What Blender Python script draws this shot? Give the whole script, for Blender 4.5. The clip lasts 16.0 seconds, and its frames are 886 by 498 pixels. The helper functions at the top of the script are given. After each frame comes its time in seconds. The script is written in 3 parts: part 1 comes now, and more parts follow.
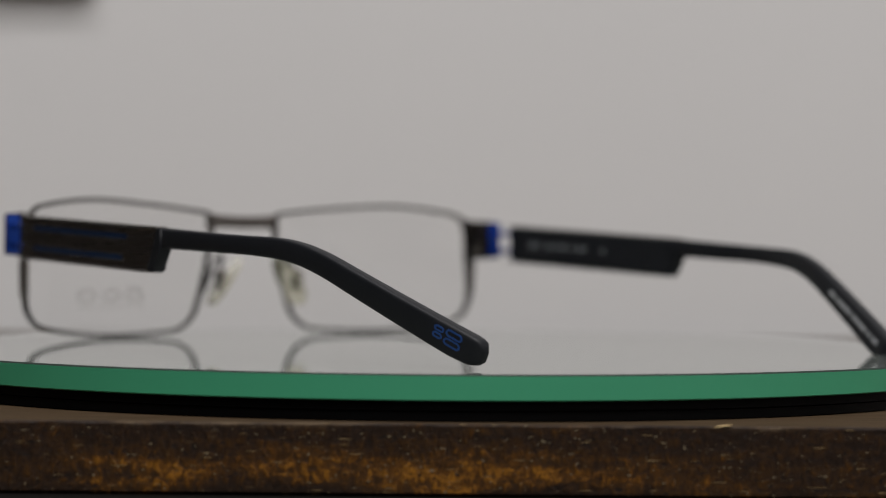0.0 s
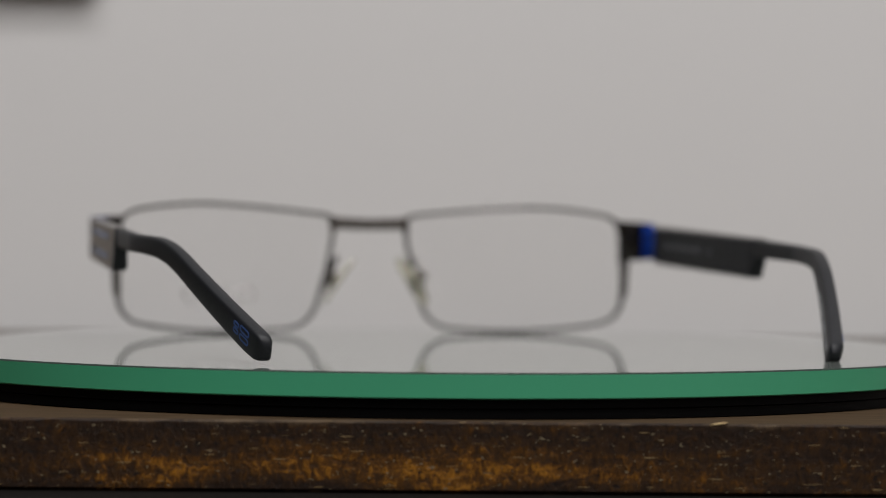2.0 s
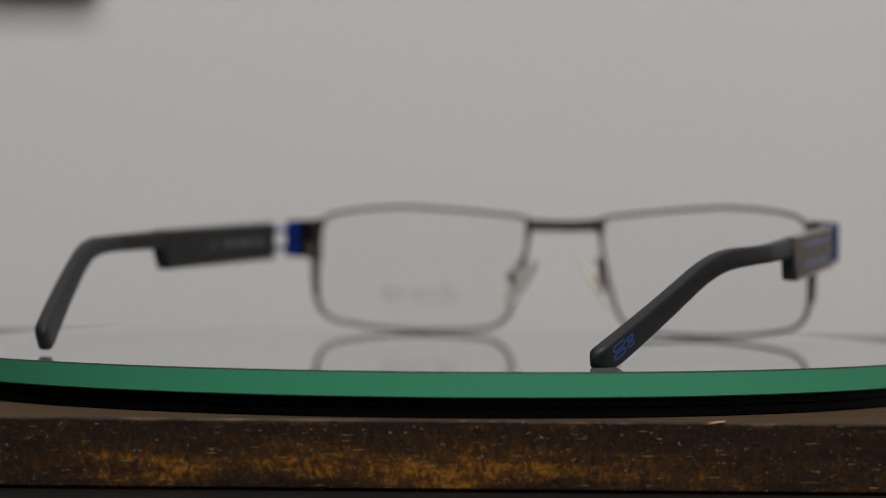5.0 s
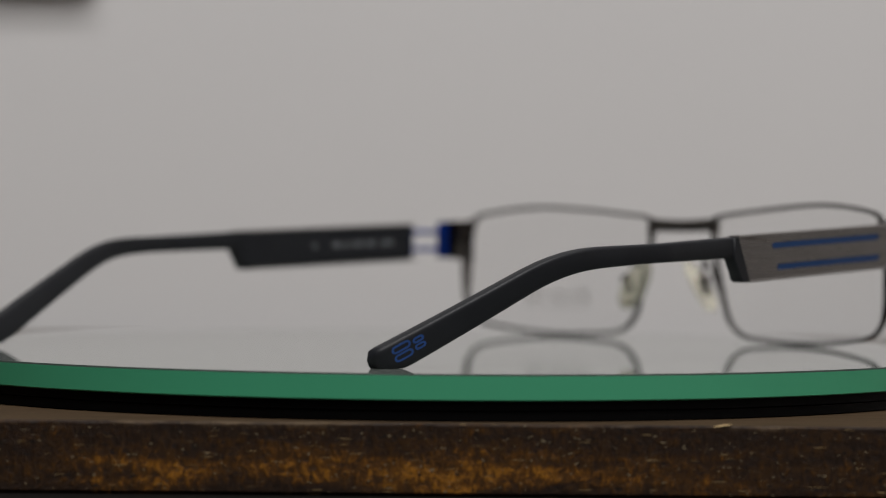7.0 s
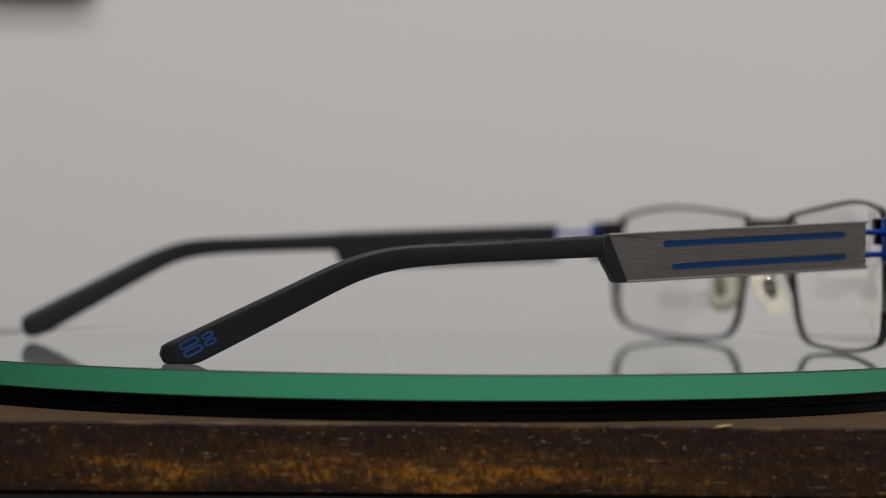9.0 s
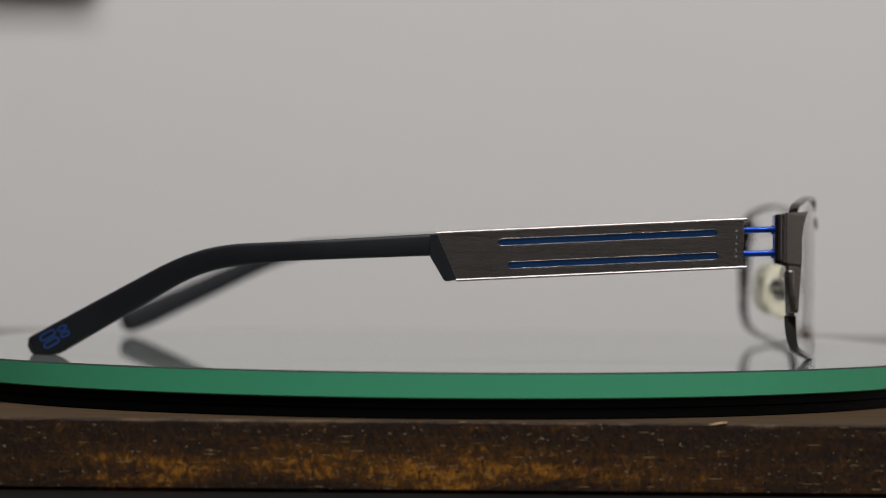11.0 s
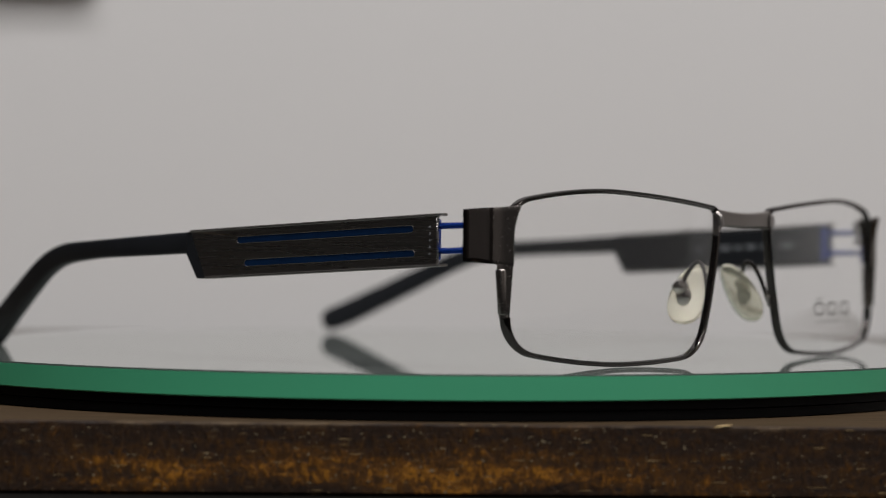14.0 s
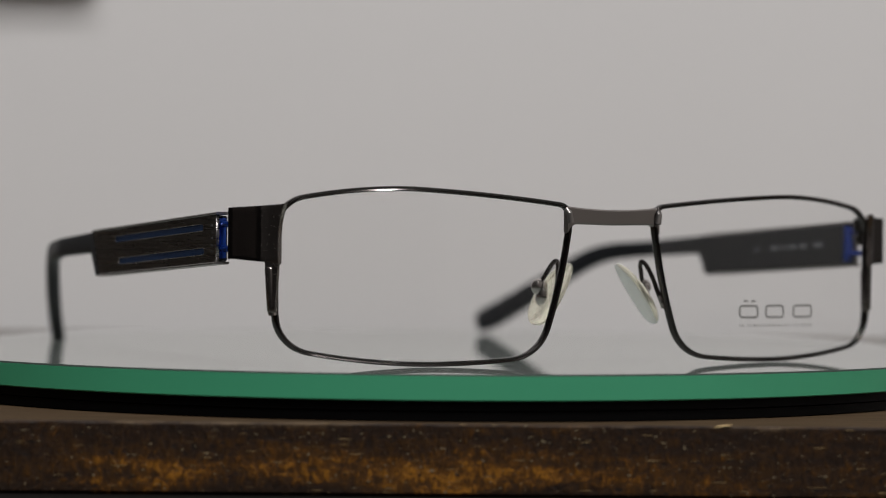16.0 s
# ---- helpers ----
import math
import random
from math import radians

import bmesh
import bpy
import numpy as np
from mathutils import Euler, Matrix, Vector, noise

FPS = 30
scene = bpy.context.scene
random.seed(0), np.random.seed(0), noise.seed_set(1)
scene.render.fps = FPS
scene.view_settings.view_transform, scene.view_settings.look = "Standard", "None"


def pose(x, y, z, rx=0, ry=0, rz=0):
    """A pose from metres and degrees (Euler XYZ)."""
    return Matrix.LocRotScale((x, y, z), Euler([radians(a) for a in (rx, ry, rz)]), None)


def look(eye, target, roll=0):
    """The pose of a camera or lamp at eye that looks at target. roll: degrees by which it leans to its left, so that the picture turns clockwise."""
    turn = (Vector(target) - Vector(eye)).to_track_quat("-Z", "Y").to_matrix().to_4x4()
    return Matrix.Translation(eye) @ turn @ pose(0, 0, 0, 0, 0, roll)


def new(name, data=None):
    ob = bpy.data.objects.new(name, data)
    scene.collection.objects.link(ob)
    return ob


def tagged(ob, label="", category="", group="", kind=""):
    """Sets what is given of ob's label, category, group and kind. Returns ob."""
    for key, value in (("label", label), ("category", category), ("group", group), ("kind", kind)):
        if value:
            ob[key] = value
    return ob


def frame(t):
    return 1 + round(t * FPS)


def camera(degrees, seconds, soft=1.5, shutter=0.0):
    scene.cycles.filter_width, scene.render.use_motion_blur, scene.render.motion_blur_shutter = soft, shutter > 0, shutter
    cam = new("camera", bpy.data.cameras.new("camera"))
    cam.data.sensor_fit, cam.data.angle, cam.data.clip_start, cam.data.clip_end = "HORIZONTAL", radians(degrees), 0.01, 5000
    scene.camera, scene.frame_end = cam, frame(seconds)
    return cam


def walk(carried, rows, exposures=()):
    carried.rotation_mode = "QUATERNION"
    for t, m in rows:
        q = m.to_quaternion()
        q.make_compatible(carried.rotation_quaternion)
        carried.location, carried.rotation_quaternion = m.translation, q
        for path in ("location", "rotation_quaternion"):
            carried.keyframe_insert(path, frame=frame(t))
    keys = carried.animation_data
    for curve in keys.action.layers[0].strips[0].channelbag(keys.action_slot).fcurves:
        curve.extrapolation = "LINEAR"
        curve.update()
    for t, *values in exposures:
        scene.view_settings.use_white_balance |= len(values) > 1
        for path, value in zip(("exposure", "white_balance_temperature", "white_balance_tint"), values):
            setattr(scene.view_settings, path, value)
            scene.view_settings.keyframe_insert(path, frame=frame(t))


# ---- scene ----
# ---- camera: a still camera on a stand, a long lens with a shallow depth of field ----
CM = 0.01
EYE = Vector((0.0, -0.50001, 0.020442))
VIEW = Vector((0.002886, 0.999996, 0.000504))
cam = camera(21.081, 16.0, soft=1.0)
cam.data.dof.use_dof = True
cam.data.dof.focus_distance = 0.42
cam.data.dof.aperture_fstop = 12.5
# the lens breathes as its focus is pulled: seconds, and the centimetre or less by which the eye draws back
BREATH = [(0.0, 0.0), (0.6, 0.02), (1.0, 0.10), (1.5, 0.46), (2.0, 0.54), (2.5, 0.78), (3.0, 1.00), (3.6, 1.04), (4.2, 1.04), (5.2, 0.75), (6.3, 0.27),
          (7.0, 0.07), (8.0, 0.0), (9.2, 0.0), (10.2, 0.20), (11.3, 0.66), (12.0, 0.10), (13.0, 0.06), (14.0, 0.0), (16.0, 0.0)]
walk(cam, [(t, look(EYE - VIEW * back * CM, EYE + VIEW, 0.525)) for t, back in BREATH],
     exposures=[(0.0, -0.16), (1.0, -0.13), (1.5, -0.10), (2.0, -0.10), (3.0, -0.14), (4.0, -0.22), (6.5, -0.27), (7.0, -0.24), (8.0, -0.14), (9.0, -0.12), (11.5, -0.08), (12.0, -0.11), (13.0, -0.09), (16.0, -0.11)])

# ---- light: a room with small ceiling lamps, a dim grey world outside ----
world = bpy.data.worlds.new("world")
scene.world = world
world.use_nodes = True
world.node_tree.nodes["Background"].inputs[0].default_value = (0.5, 0.5, 0.52, 1)
world.node_tree.nodes["Background"].inputs[1].default_value = 0.1


def lamp(name, x, y, z, watts, size, colour=(1.0, 0.976, 0.968)):
    data = bpy.data.lights.new(name, "AREA")
    data.shape, data.size, data.energy, data.color = "DISK", size, watts, colour
    ob = new(name, data)
    ob.matrix_world = pose(x, y, z, 0, 0, 0)
    return ob


for x, y, watts in ((0.60, -0.85, 10.0), (-0.22, -1.10, 14.0), (0.25, -0.55, 8.5), (-0.30, -0.45, 6.0), (1.05, -1.45, 8.0), (0.20, -1.75, 8.0)):
    lamp("ceiling_lamp", x, y, 1.60, watts, 0.05)


# ---- materials ----
def shader(name, base, rough=0.5, metal=0.0, vary=0.1, scale=40.0, stretch=(1, 1, 1), bump=0.0, bump_scale=400.0, **more):
    """A principled surface whose colour, gloss and relief vary at two scales."""
    m = bpy.data.materials.new(name)
    m.use_nodes = True
    nt = m.node_tree
    b = nt.nodes["Principled BSDF"]
    tex = nt.nodes.new("ShaderNodeTexCoord")
    mp = nt.nodes.new("ShaderNodeMapping")
    mp.inputs["Scale"].default_value = stretch
    nt.links.new(tex.outputs["Object"], mp.inputs["Vector"])
    n1, n2 = nt.nodes.new("ShaderNodeTexNoise"), nt.nodes.new("ShaderNodeTexNoise")
    n1.inputs["Scale"].default_value, n1.inputs["Detail"].default_value = scale, 4
    n2.inputs["Scale"].default_value, n2.inputs["Detail"].default_value = bump_scale, 3
    for n in (n1, n2):
        nt.links.new(mp.outputs[0], n.inputs["Vector"])
    ramp = nt.nodes.new("ShaderNodeMix")
    ramp.data_type = "RGBA"
    ramp.inputs["A"].default_value = (*[c * (1 - vary) for c in base], 1)
    ramp.inputs["B"].default_value = (*[min(1, c * (1 + vary)) for c in base], 1)
    nt.links.new(n1.outputs["Fac"], ramp.inputs["Factor"])
    nt.links.new(ramp.outputs["Result"], b.inputs["Base Color"])
    rr = nt.nodes.new("ShaderNodeMapRange")
    rr.inputs["To Min"].default_value, rr.inputs["To Max"].default_value = rough * 0.85, min(1, rough * 1.15)
    nt.links.new(n2.outputs["Fac"], rr.inputs["Value"])
    nt.links.new(rr.outputs[0], b.inputs["Roughness"])
    b.inputs["Metallic"].default_value = metal
    if bump:
        bp = nt.nodes.new("ShaderNodeBump")
        bp.inputs["Strength"].default_value, bp.inputs["Distance"].default_value = bump, 0.0002
        nt.links.new(n2.outputs["Fac"], bp.inputs["Height"])
        nt.links.new(bp.outputs[0], b.inputs["Normal"])
    for key, value in more.items():
        b.inputs[key.replace("_", " ")].default_value = value
    return m


WALL = shader("wall paint", (0.688, 0.682, 0.679), 0.85, vary=0.02, scale=6, bump=0.06, bump_scale=500)
# Unseen wall; the dimness left of the turntable is put into its colour.
WALL_DARK = shader("wall darkened for reflections", (0.032, 0.029, 0.028), 0.9, vary=0.15, scale=3)
# Unseen wall; its tone stands for the dim room that the metal mirrors.
WALL_BACK = shader("wall toned for reflections", (0.125, 0.112, 0.105), 0.9, vary=0.15, scale=3)
WALL_MID = shader("side wall paint", (0.42, 0.40, 0.38), 0.85, vary=0.05, scale=4)
FLOOR = shader("floor boards", (0.10, 0.08, 0.065), 0.5, vary=0.2, scale=6, stretch=(1, 8, 1))
TABLE = shader("black table lacquer", (0.006, 0.0055, 0.005), 0.6, vary=0.2, scale=30, Specular_IOR_Level=0.1)
SHELF = shader("dark shelf lacquer", (0.085, 0.08, 0.076), 0.5, vary=0.15, scale=30)
GUNMETAL = shader("polished gunmetal", (0.070, 0.063, 0.061), 0.11, 1.0, vary=0.1, scale=90, bump=0.02, bump_scale=900)
SATIN = shader("satin taupe metal", (0.25, 0.229, 0.217), 0.36, 1.0, vary=0.06, scale=120, bump=0.05, bump_scale=2500)
# The end piece's flange: the dark room it mirrors is put into its colour.
FLANGE_METAL = shader("gunmetal darkened for its reflection", (0.062, 0.056, 0.054), 0.14, 1.0, vary=0.1, scale=90)
LUG_METAL = shader("satin gunmetal", (0.26, 0.24, 0.227), 0.26, 1.0, vary=0.08, scale=120, bump=0.03, bump_scale=2500)
# Flange edges and bridge beads: their glint is put into a lighter metal.
EDGE_METAL = shader("metal edge lightened for glint", (0.30, 0.285, 0.275), 0.36, 1.0, vary=0.15, scale=120)
BRUSHED = shader("brushed gunmetal", (0.260, 0.250, 0.244), 0.28, 1.0, vary=0.16, scale=3500, stretch=(0.05, 0.03, 1), bump=0.045, bump_scale=2600, Specular_Tint=(0.42, 0.38, 0.34, 1))
BLUE = shader("blue anodised metal", (0.013, 0.060, 0.37), 0.20, 0.65, vary=0.12, scale=150)
BLUE_INK = shader("blue ink", (0.018, 0.070, 0.26), 0.42, 0.3, vary=0.2, scale=400)
INLAY = shader("blue metallic inlay", (0.024, 0.092, 0.29), 0.38, 0.92, vary=0.15, scale=400)
RUBBER = shader("dark grey acetate", (0.0094, 0.0105, 0.0132), 0.48, vary=0.25, scale=160, bump=0.12, bump_scale=1500, Specular_IOR_Level=0.27)
INK = shader("pale print", (0.19, 0.20, 0.215), 0.6, vary=0.1, scale=500)
PRINT = shader("white print", (0.48, 0.49, 0.51), 0.6, vary=0.1, scale=500)
LENS_INK = shader("grey lens print", (0.22, 0.215, 0.21), 0.6, vary=0.15, scale=500)
PAD = shader("clear silicone", (0.96, 0.93, 0.79), 0.16, vary=0.06, scale=400, Transmission_Weight=0.80, IOR=1.15)
CHROME = shader("polished pad metal", (0.42, 0.395, 0.38), 0.07, 1.0, vary=0.08, scale=200)
LENS = shader("demo lens", (0.985, 0.985, 0.985), 0.0, vary=0.0, scale=10, Transmission_Weight=1.0, IOR=1.32)
PLATTER = shader("black platter plastic", (0.0018, 0.0018, 0.0020), 0.5, vary=0.2, scale=60, bump=0.05, bump_scale=900, Specular_IOR_Level=0.08)
GLASS_TOP = shader("polished glass face", (0.20, 0.222, 0.208), 0.010, vary=0.02, scale=12, IOR=1.60)
# The glass's own green, brightened: light carried inside the disc is painted in.
GLASS_EDGE = shader("green ground glass edge with painted glow", (0.052, 0.315, 0.168), 0.42, vary=0.07, scale=22, stretch=(1, 1, 0.3), bump=0.08, bump_scale=700, IOR=1.5)
CHAMFER = shader("ground glass chamfer", (0.028, 0.044, 0.036), 0.6, vary=0.2, scale=90, Specular_IOR_Level=0.12)
CHIP = shader("raw wood splinter", (0.42, 0.30, 0.14), 0.7, vary=0.2, scale=900)


def wood_material():
    """Dark stained timber: ochre patches where the stain is thin, short pores and pale scratches along the grain."""
    m = bpy.data.materials.new("stained timber")
    m.use_nodes = True
    nt = m.node_tree
    b = nt.nodes["Principled BSDF"]
    tex = nt.nodes.new("ShaderNodeTexCoord")

    def noise_node(scale, stretch, detail, rough=0.6, warp=0.0):
        mp = nt.nodes.new("ShaderNodeMapping")
        mp.inputs["Scale"].default_value = stretch
        nt.links.new(tex.outputs["Object"], mp.inputs["Vector"])
        n = nt.nodes.new("ShaderNodeTexNoise")
        n.inputs["Scale"].default_value, n.inputs["Detail"].default_value = scale, detail
        n.inputs["Roughness"].default_value, n.inputs["Distortion"].default_value = rough, warp
        nt.links.new(mp.outputs[0], n.inputs["Vector"])
        return n.outputs["Fac"]

    def math_node(op, a, c):
        n = nt.nodes.new("ShaderNodeMath")
        n.operation = op
        for i, v in enumerate((a, c)):
            if hasattr(v, "node"):
                nt.links.new(v, n.inputs[i])
            else:
                n.inputs[i].default_value = v
        return n.outputs[0]

    def ramp(value, stops):
        n = nt.nodes.new("ShaderNodeValToRGB")
        e = n.color_ramp.elements
        while len(e) < len(stops):
            e.new(0.5)
        for k, (p, c) in enumerate(stops):
            e[k].position, e[k].color = p, (*c, 1)
        nt.links.new(value, n.inputs[0])
        return n.outputs["Color"]

    def blend(f, a, c):
        n = nt.nodes.new("ShaderNodeMix")
        n.data_type = "RGBA"
        nt.links.new(f, n.inputs["Factor"])
        for key, v in (("A", a), ("B", c)):
            if hasattr(v, "node"):
                nt.links.new(v, n.inputs[key])
            else:
                n.inputs[key].default_value = (*v, 1)
        return n.outputs["Result"]

    def span(value, a, c, to_a=0.0, to_c=1.0):
        n = nt.nodes.new("ShaderNodeMapRange")
        for key, v in (("From Min", a), ("From Max", c), ("To Min", to_a), ("To Max", to_c)):
            n.inputs[key].default_value = v
        nt.links.new(value, n.inputs["Value"])
        return n.outputs[0]

    sep = nt.nodes.new("ShaderNodeSeparateXYZ")
    nt.links.new(tex.outputs["Object"], sep.inputs[0])
    patch = noise_node(38, (1, 1, 2.2), 3, 0.6, 0.5)
    flake = noise_node(720, (1.1, 1, 0.8), 5, 0.72, 0.9)
    grain = noise_node(420, (0.16, 0.2, 1.5), 3, 0.6)
    both = math_node("ADD", math_node("ADD", math_node("MULTIPLY", patch, 0.32), math_node("MULTIPLY", flake, 0.46)), math_node("MULTIPLY", grain, 0.22))
    # thinner stain in a wandering band below the upper arris, fading out along the board
    wander = math_node("MULTIPLY", math_node("SUBTRACT", patch, 0.5), 0.011)
    height = math_node("ADD", sep.outputs["Z"], wander)
    band = math_node("MULTIPLY", span(height, -0.0018, -0.0068), span(height, -0.0122, -0.0104))
    along = span(math_node("ADD", sep.outputs["X"], math_node("MULTIPLY", wander, 6.0)), 0.014, 0.060, 1.0, 0.22)
    start = span(math_node("ADD", sep.outputs["X"], math_node("MULTIPLY", wander, 3.0)), -0.062, -0.036, 0.25, 1.0)
    thin = math_node("MULTIPLY", math_node("MULTIPLY", band, along), start)
    colour = ramp(math_node("ADD", both, math_node("MULTIPLY", math_node("SUBTRACT", thin, 0.38), 0.15)),
                  [(0.36, (0.011, 0.0056, 0.0030)), (0.45, (0.018, 0.0086, 0.0038)), (0.525, (0.036, 0.0158, 0.0034)), (0.585, (0.088, 0.0345, 0.0038)), (0.66, (0.26, 0.108, 0.0088))])
    pores = ramp(noise_node(1500, (0.45, 0.45, 1), 2), [(0.28, (0, 0, 0)), (0.40, (1, 1, 1))])
    colour = blend(pores, (0.009, 0.006, 0.0045), colour)
    specks = ramp(noise_node(1900, (0.6, 0.6, 1.2), 1, 0.4), [(0.72, (0, 0, 0)), (0.76, (1, 1, 1))])
    colour = blend(specks, colour, (0.17, 0.135, 0.08))
    scratch = ramp(noise_node(1300, (0.14, 0.14, 2.2), 1, 0.4), [(0.70, (0, 0, 0)), (0.735, (1, 1, 1))])
    colour = blend(scratch, colour, (0.21, 0.145, 0.065))
    # the arris is rubbed pale here and there
    rubbed = math_node("MULTIPLY", span(math_node("ADD", sep.outputs["Z"], math_node("MULTIPLY", math_node("SUBTRACT", flake, 0.5), 0.0016)), -0.0009, -0.0003), span(noise_node(260, (0.25, 1, 1), 3, 0.65), 0.50, 0.66))
    colour = blend(rubbed, colour, (0.085, 0.056, 0.030))
    nt.links.new(colour, b.inputs["Base Color"])
    b.inputs["Roughness"].default_value = 0.55
    b.inputs["Specular IOR Level"].default_value = 0.20
    bp = nt.nodes.new("ShaderNodeBump")
    bp.inputs["Strength"].default_value, bp.inputs["Distance"].default_value = 0.75, 0.0004
    nt.links.new(flake, bp.inputs["Height"])
    nt.links.new(bp.outputs[0], b.inputs["Normal"])
    return m


WOOD = wood_material()
WOOD_TOP = shader("sanded timber face", (0.055, 0.037, 0.022), 0.8, vary=0.75, scale=500, stretch=(0.06, 1, 1), bump=0.3, bump_scale=700, Specular_IOR_Level=0.02)


# ---- mesh helpers (centimetres in, metres out) ----
def link(name, bm, material, parent=None, label="", smooth=True, angle=35):
    bmesh.ops.recalc_face_normals(bm, faces=bm.faces)
    me = bpy.data.meshes.new(name)
    bm.to_mesh(me)
    bm.free()
    for mat in (material if isinstance(material, (list, tuple)) else (material,)):
        me.materials.append(mat)
    if smooth:
        me.shade_smooth()
        me.set_sharp_from_angle(angle=radians(angle))
    ob = new(name, me)
    if parent:
        ob.parent = parent
    return tagged(ob, label)


part = link


def lofted(rings, closed=False, capped=True):
    """A skin over rings of points."""
    bm = bmesh.new()
    vs = [[bm.verts.new(Vector(p) * CM) for p in ring] for ring in rings]
    n = len(vs[0])
    last = len(vs) if closed else len(vs) - 1
    for i in range(last):
        a, b = vs[i], vs[(i + 1) % len(vs)]
        for k in range(n):
            bm.faces.new((a[k], a[(k + 1) % n], b[(k + 1) % n], b[k]))
    if capped and not closed:
        bm.faces.new(vs[0][::-1])
        bm.faces.new(vs[-1])
    return bm


def merge(*bms):
    out = bmesh.new()
    for bm in bms:
        me = bpy.data.meshes.new("piece")
        bm.to_mesh(me)
        bm.free()
        out.from_mesh(me)
        bpy.data.meshes.remove(me)
    return out


def box(x0, x1, y0, y1, z0, z1, bevel=0.0, segments=2):
    bm = bmesh.new()
    bmesh.ops.create_cube(bm, size=1.0)
    for v in bm.verts:
        v.co = Vector((x0 + (v.co.x + 0.5) * (x1 - x0), y0 + (v.co.y + 0.5) * (y1 - y0), z0 + (v.co.z + 0.5) * (z1 - z0))) * CM
    if bevel:
        bmesh.ops.bevel(bm, geom=bm.edges[:], offset=bevel * CM, segments=segments, affect="EDGES", profile=0.5)
    return bm


def rod(points, radius, sides=10, squash=1.0):
    """A round bar along points."""
    pts = [Vector(p) for p in points]
    rings = []
    for i, p in enumerate(pts):
        d = (pts[min(i + 1, len(pts) - 1)] - pts[max(i - 1, 0)]).normalized()
        side = d.cross(Vector((0.31, 0.2, 0.93))).normalized()
        up = side.cross(d)
        rings.append([p + (side * math.cos(2 * math.pi * k / sides) + up * math.sin(2 * math.pi * k / sides) * squash) * radius for k in range(sides)])
    return lofted(rings)


def turned(profile, sides=256):
    """A solid of revolution about z from (radius, height) pairs, closed as a ring of its own."""
    rings = []
    for k in range(sides):
        a = 2 * math.pi * k / sides
        rings.append([(r * math.cos(a), r * math.sin(a), z) for r, z in profile])
    return lofted(rings, closed=True)


def cut_plate(outlines, place, thickness, bevel=0.0):
    """A flat plate with the outline and the holes given in two dimensions; place(u, v, w) gives the point in space."""
    cu = bpy.data.curves.new("outline", "CURVE")
    cu.dimensions, cu.fill_mode, cu.extrude, cu.bevel_depth, cu.bevel_resolution = "2D", "BOTH", thickness / 2 - bevel, bevel, 1
    cu.offset = -bevel
    for line in outlines:
        sp = cu.splines.new("POLY")
        sp.points.add(len(line) - 1)
        for q, (u, v) in zip(sp.points, line):
            q.co = (u, v, 0, 1)
        sp.use_cyclic_u = True
    ob = bpy.data.objects.new("outline", cu)
    scene.collection.objects.link(ob)
    me = bpy.data.meshes.new_from_object(ob.evaluated_get(bpy.context.evaluated_depsgraph_get()))
    bpy.data.objects.remove(ob)
    bpy.data.curves.remove(cu)
    bm = bmesh.new()
    bm.from_mesh(me)
    bpy.data.meshes.remove(me)
    bmesh.ops.remove_doubles(bm, verts=bm.verts, dist=1e-5)
    for v in bm.verts:
        v.co = Vector(place(*v.co)) * CM
    return bm


def stadium(u0, v0, u1, v1, r, n=7):
    """A slot with round ends."""
    a, b = Vector((u0, v0)), Vector((u1, v1))
    d = (b - a).normalized()
    e = Vector((-d.y, d.x))
    a, b = a + d * r, b - d * r
    out = []
    for c, sign in ((b, 1), (a, -1)):
        for k in range(n):
            t = -math.pi / 2 + math.pi * k / (n - 1)
            q = c + (d * math.cos(t) + e * math.sin(t)) * r * sign
            out.append((q.x, q.y))
    return out


def rounded(corners, bows, radii, step=0.06):
    """A closed line through corners: each side bows out by its own height and each corner is eased."""
    n = len(corners)
    sides = []
    for i in range(n):
        a, b = Vector(corners[i]), Vector(corners[(i + 1) % n])
        d = b - a
        nrm = Vector((d.y, -d.x)).normalized()
        m = max(8, int(d.length / step))
        pts = [a + d * (k / m) + nrm * (4 * bows[i] * (k / m) * (1 - k / m)) for k in range(m + 1)]
        r0, r1 = radii[i], radii[(i + 1) % n]
        sides.append([p for p in pts if (p - a).length >= r0 and (p - b).length >= r1])
    out = []
    for i in range(n):
        out += sides[i]
        p, q = sides[i][-1], sides[(i + 1) % n][0]
        dp, dq = (sides[i][-1] - sides[i][-2]).normalized(), (sides[(i + 1) % n][1] - q).normalized()
        h = (q - p).length * 0.38
        c0, c1 = p + dp * h, q - dq * h
        for k in range(1, 9):
            t = k / 9
            out.append(p * (1 - t) ** 3 + c0 * 3 * t * (1 - t) ** 2 + c1 * 3 * t * t * (1 - t) + q * t ** 3)
    return out


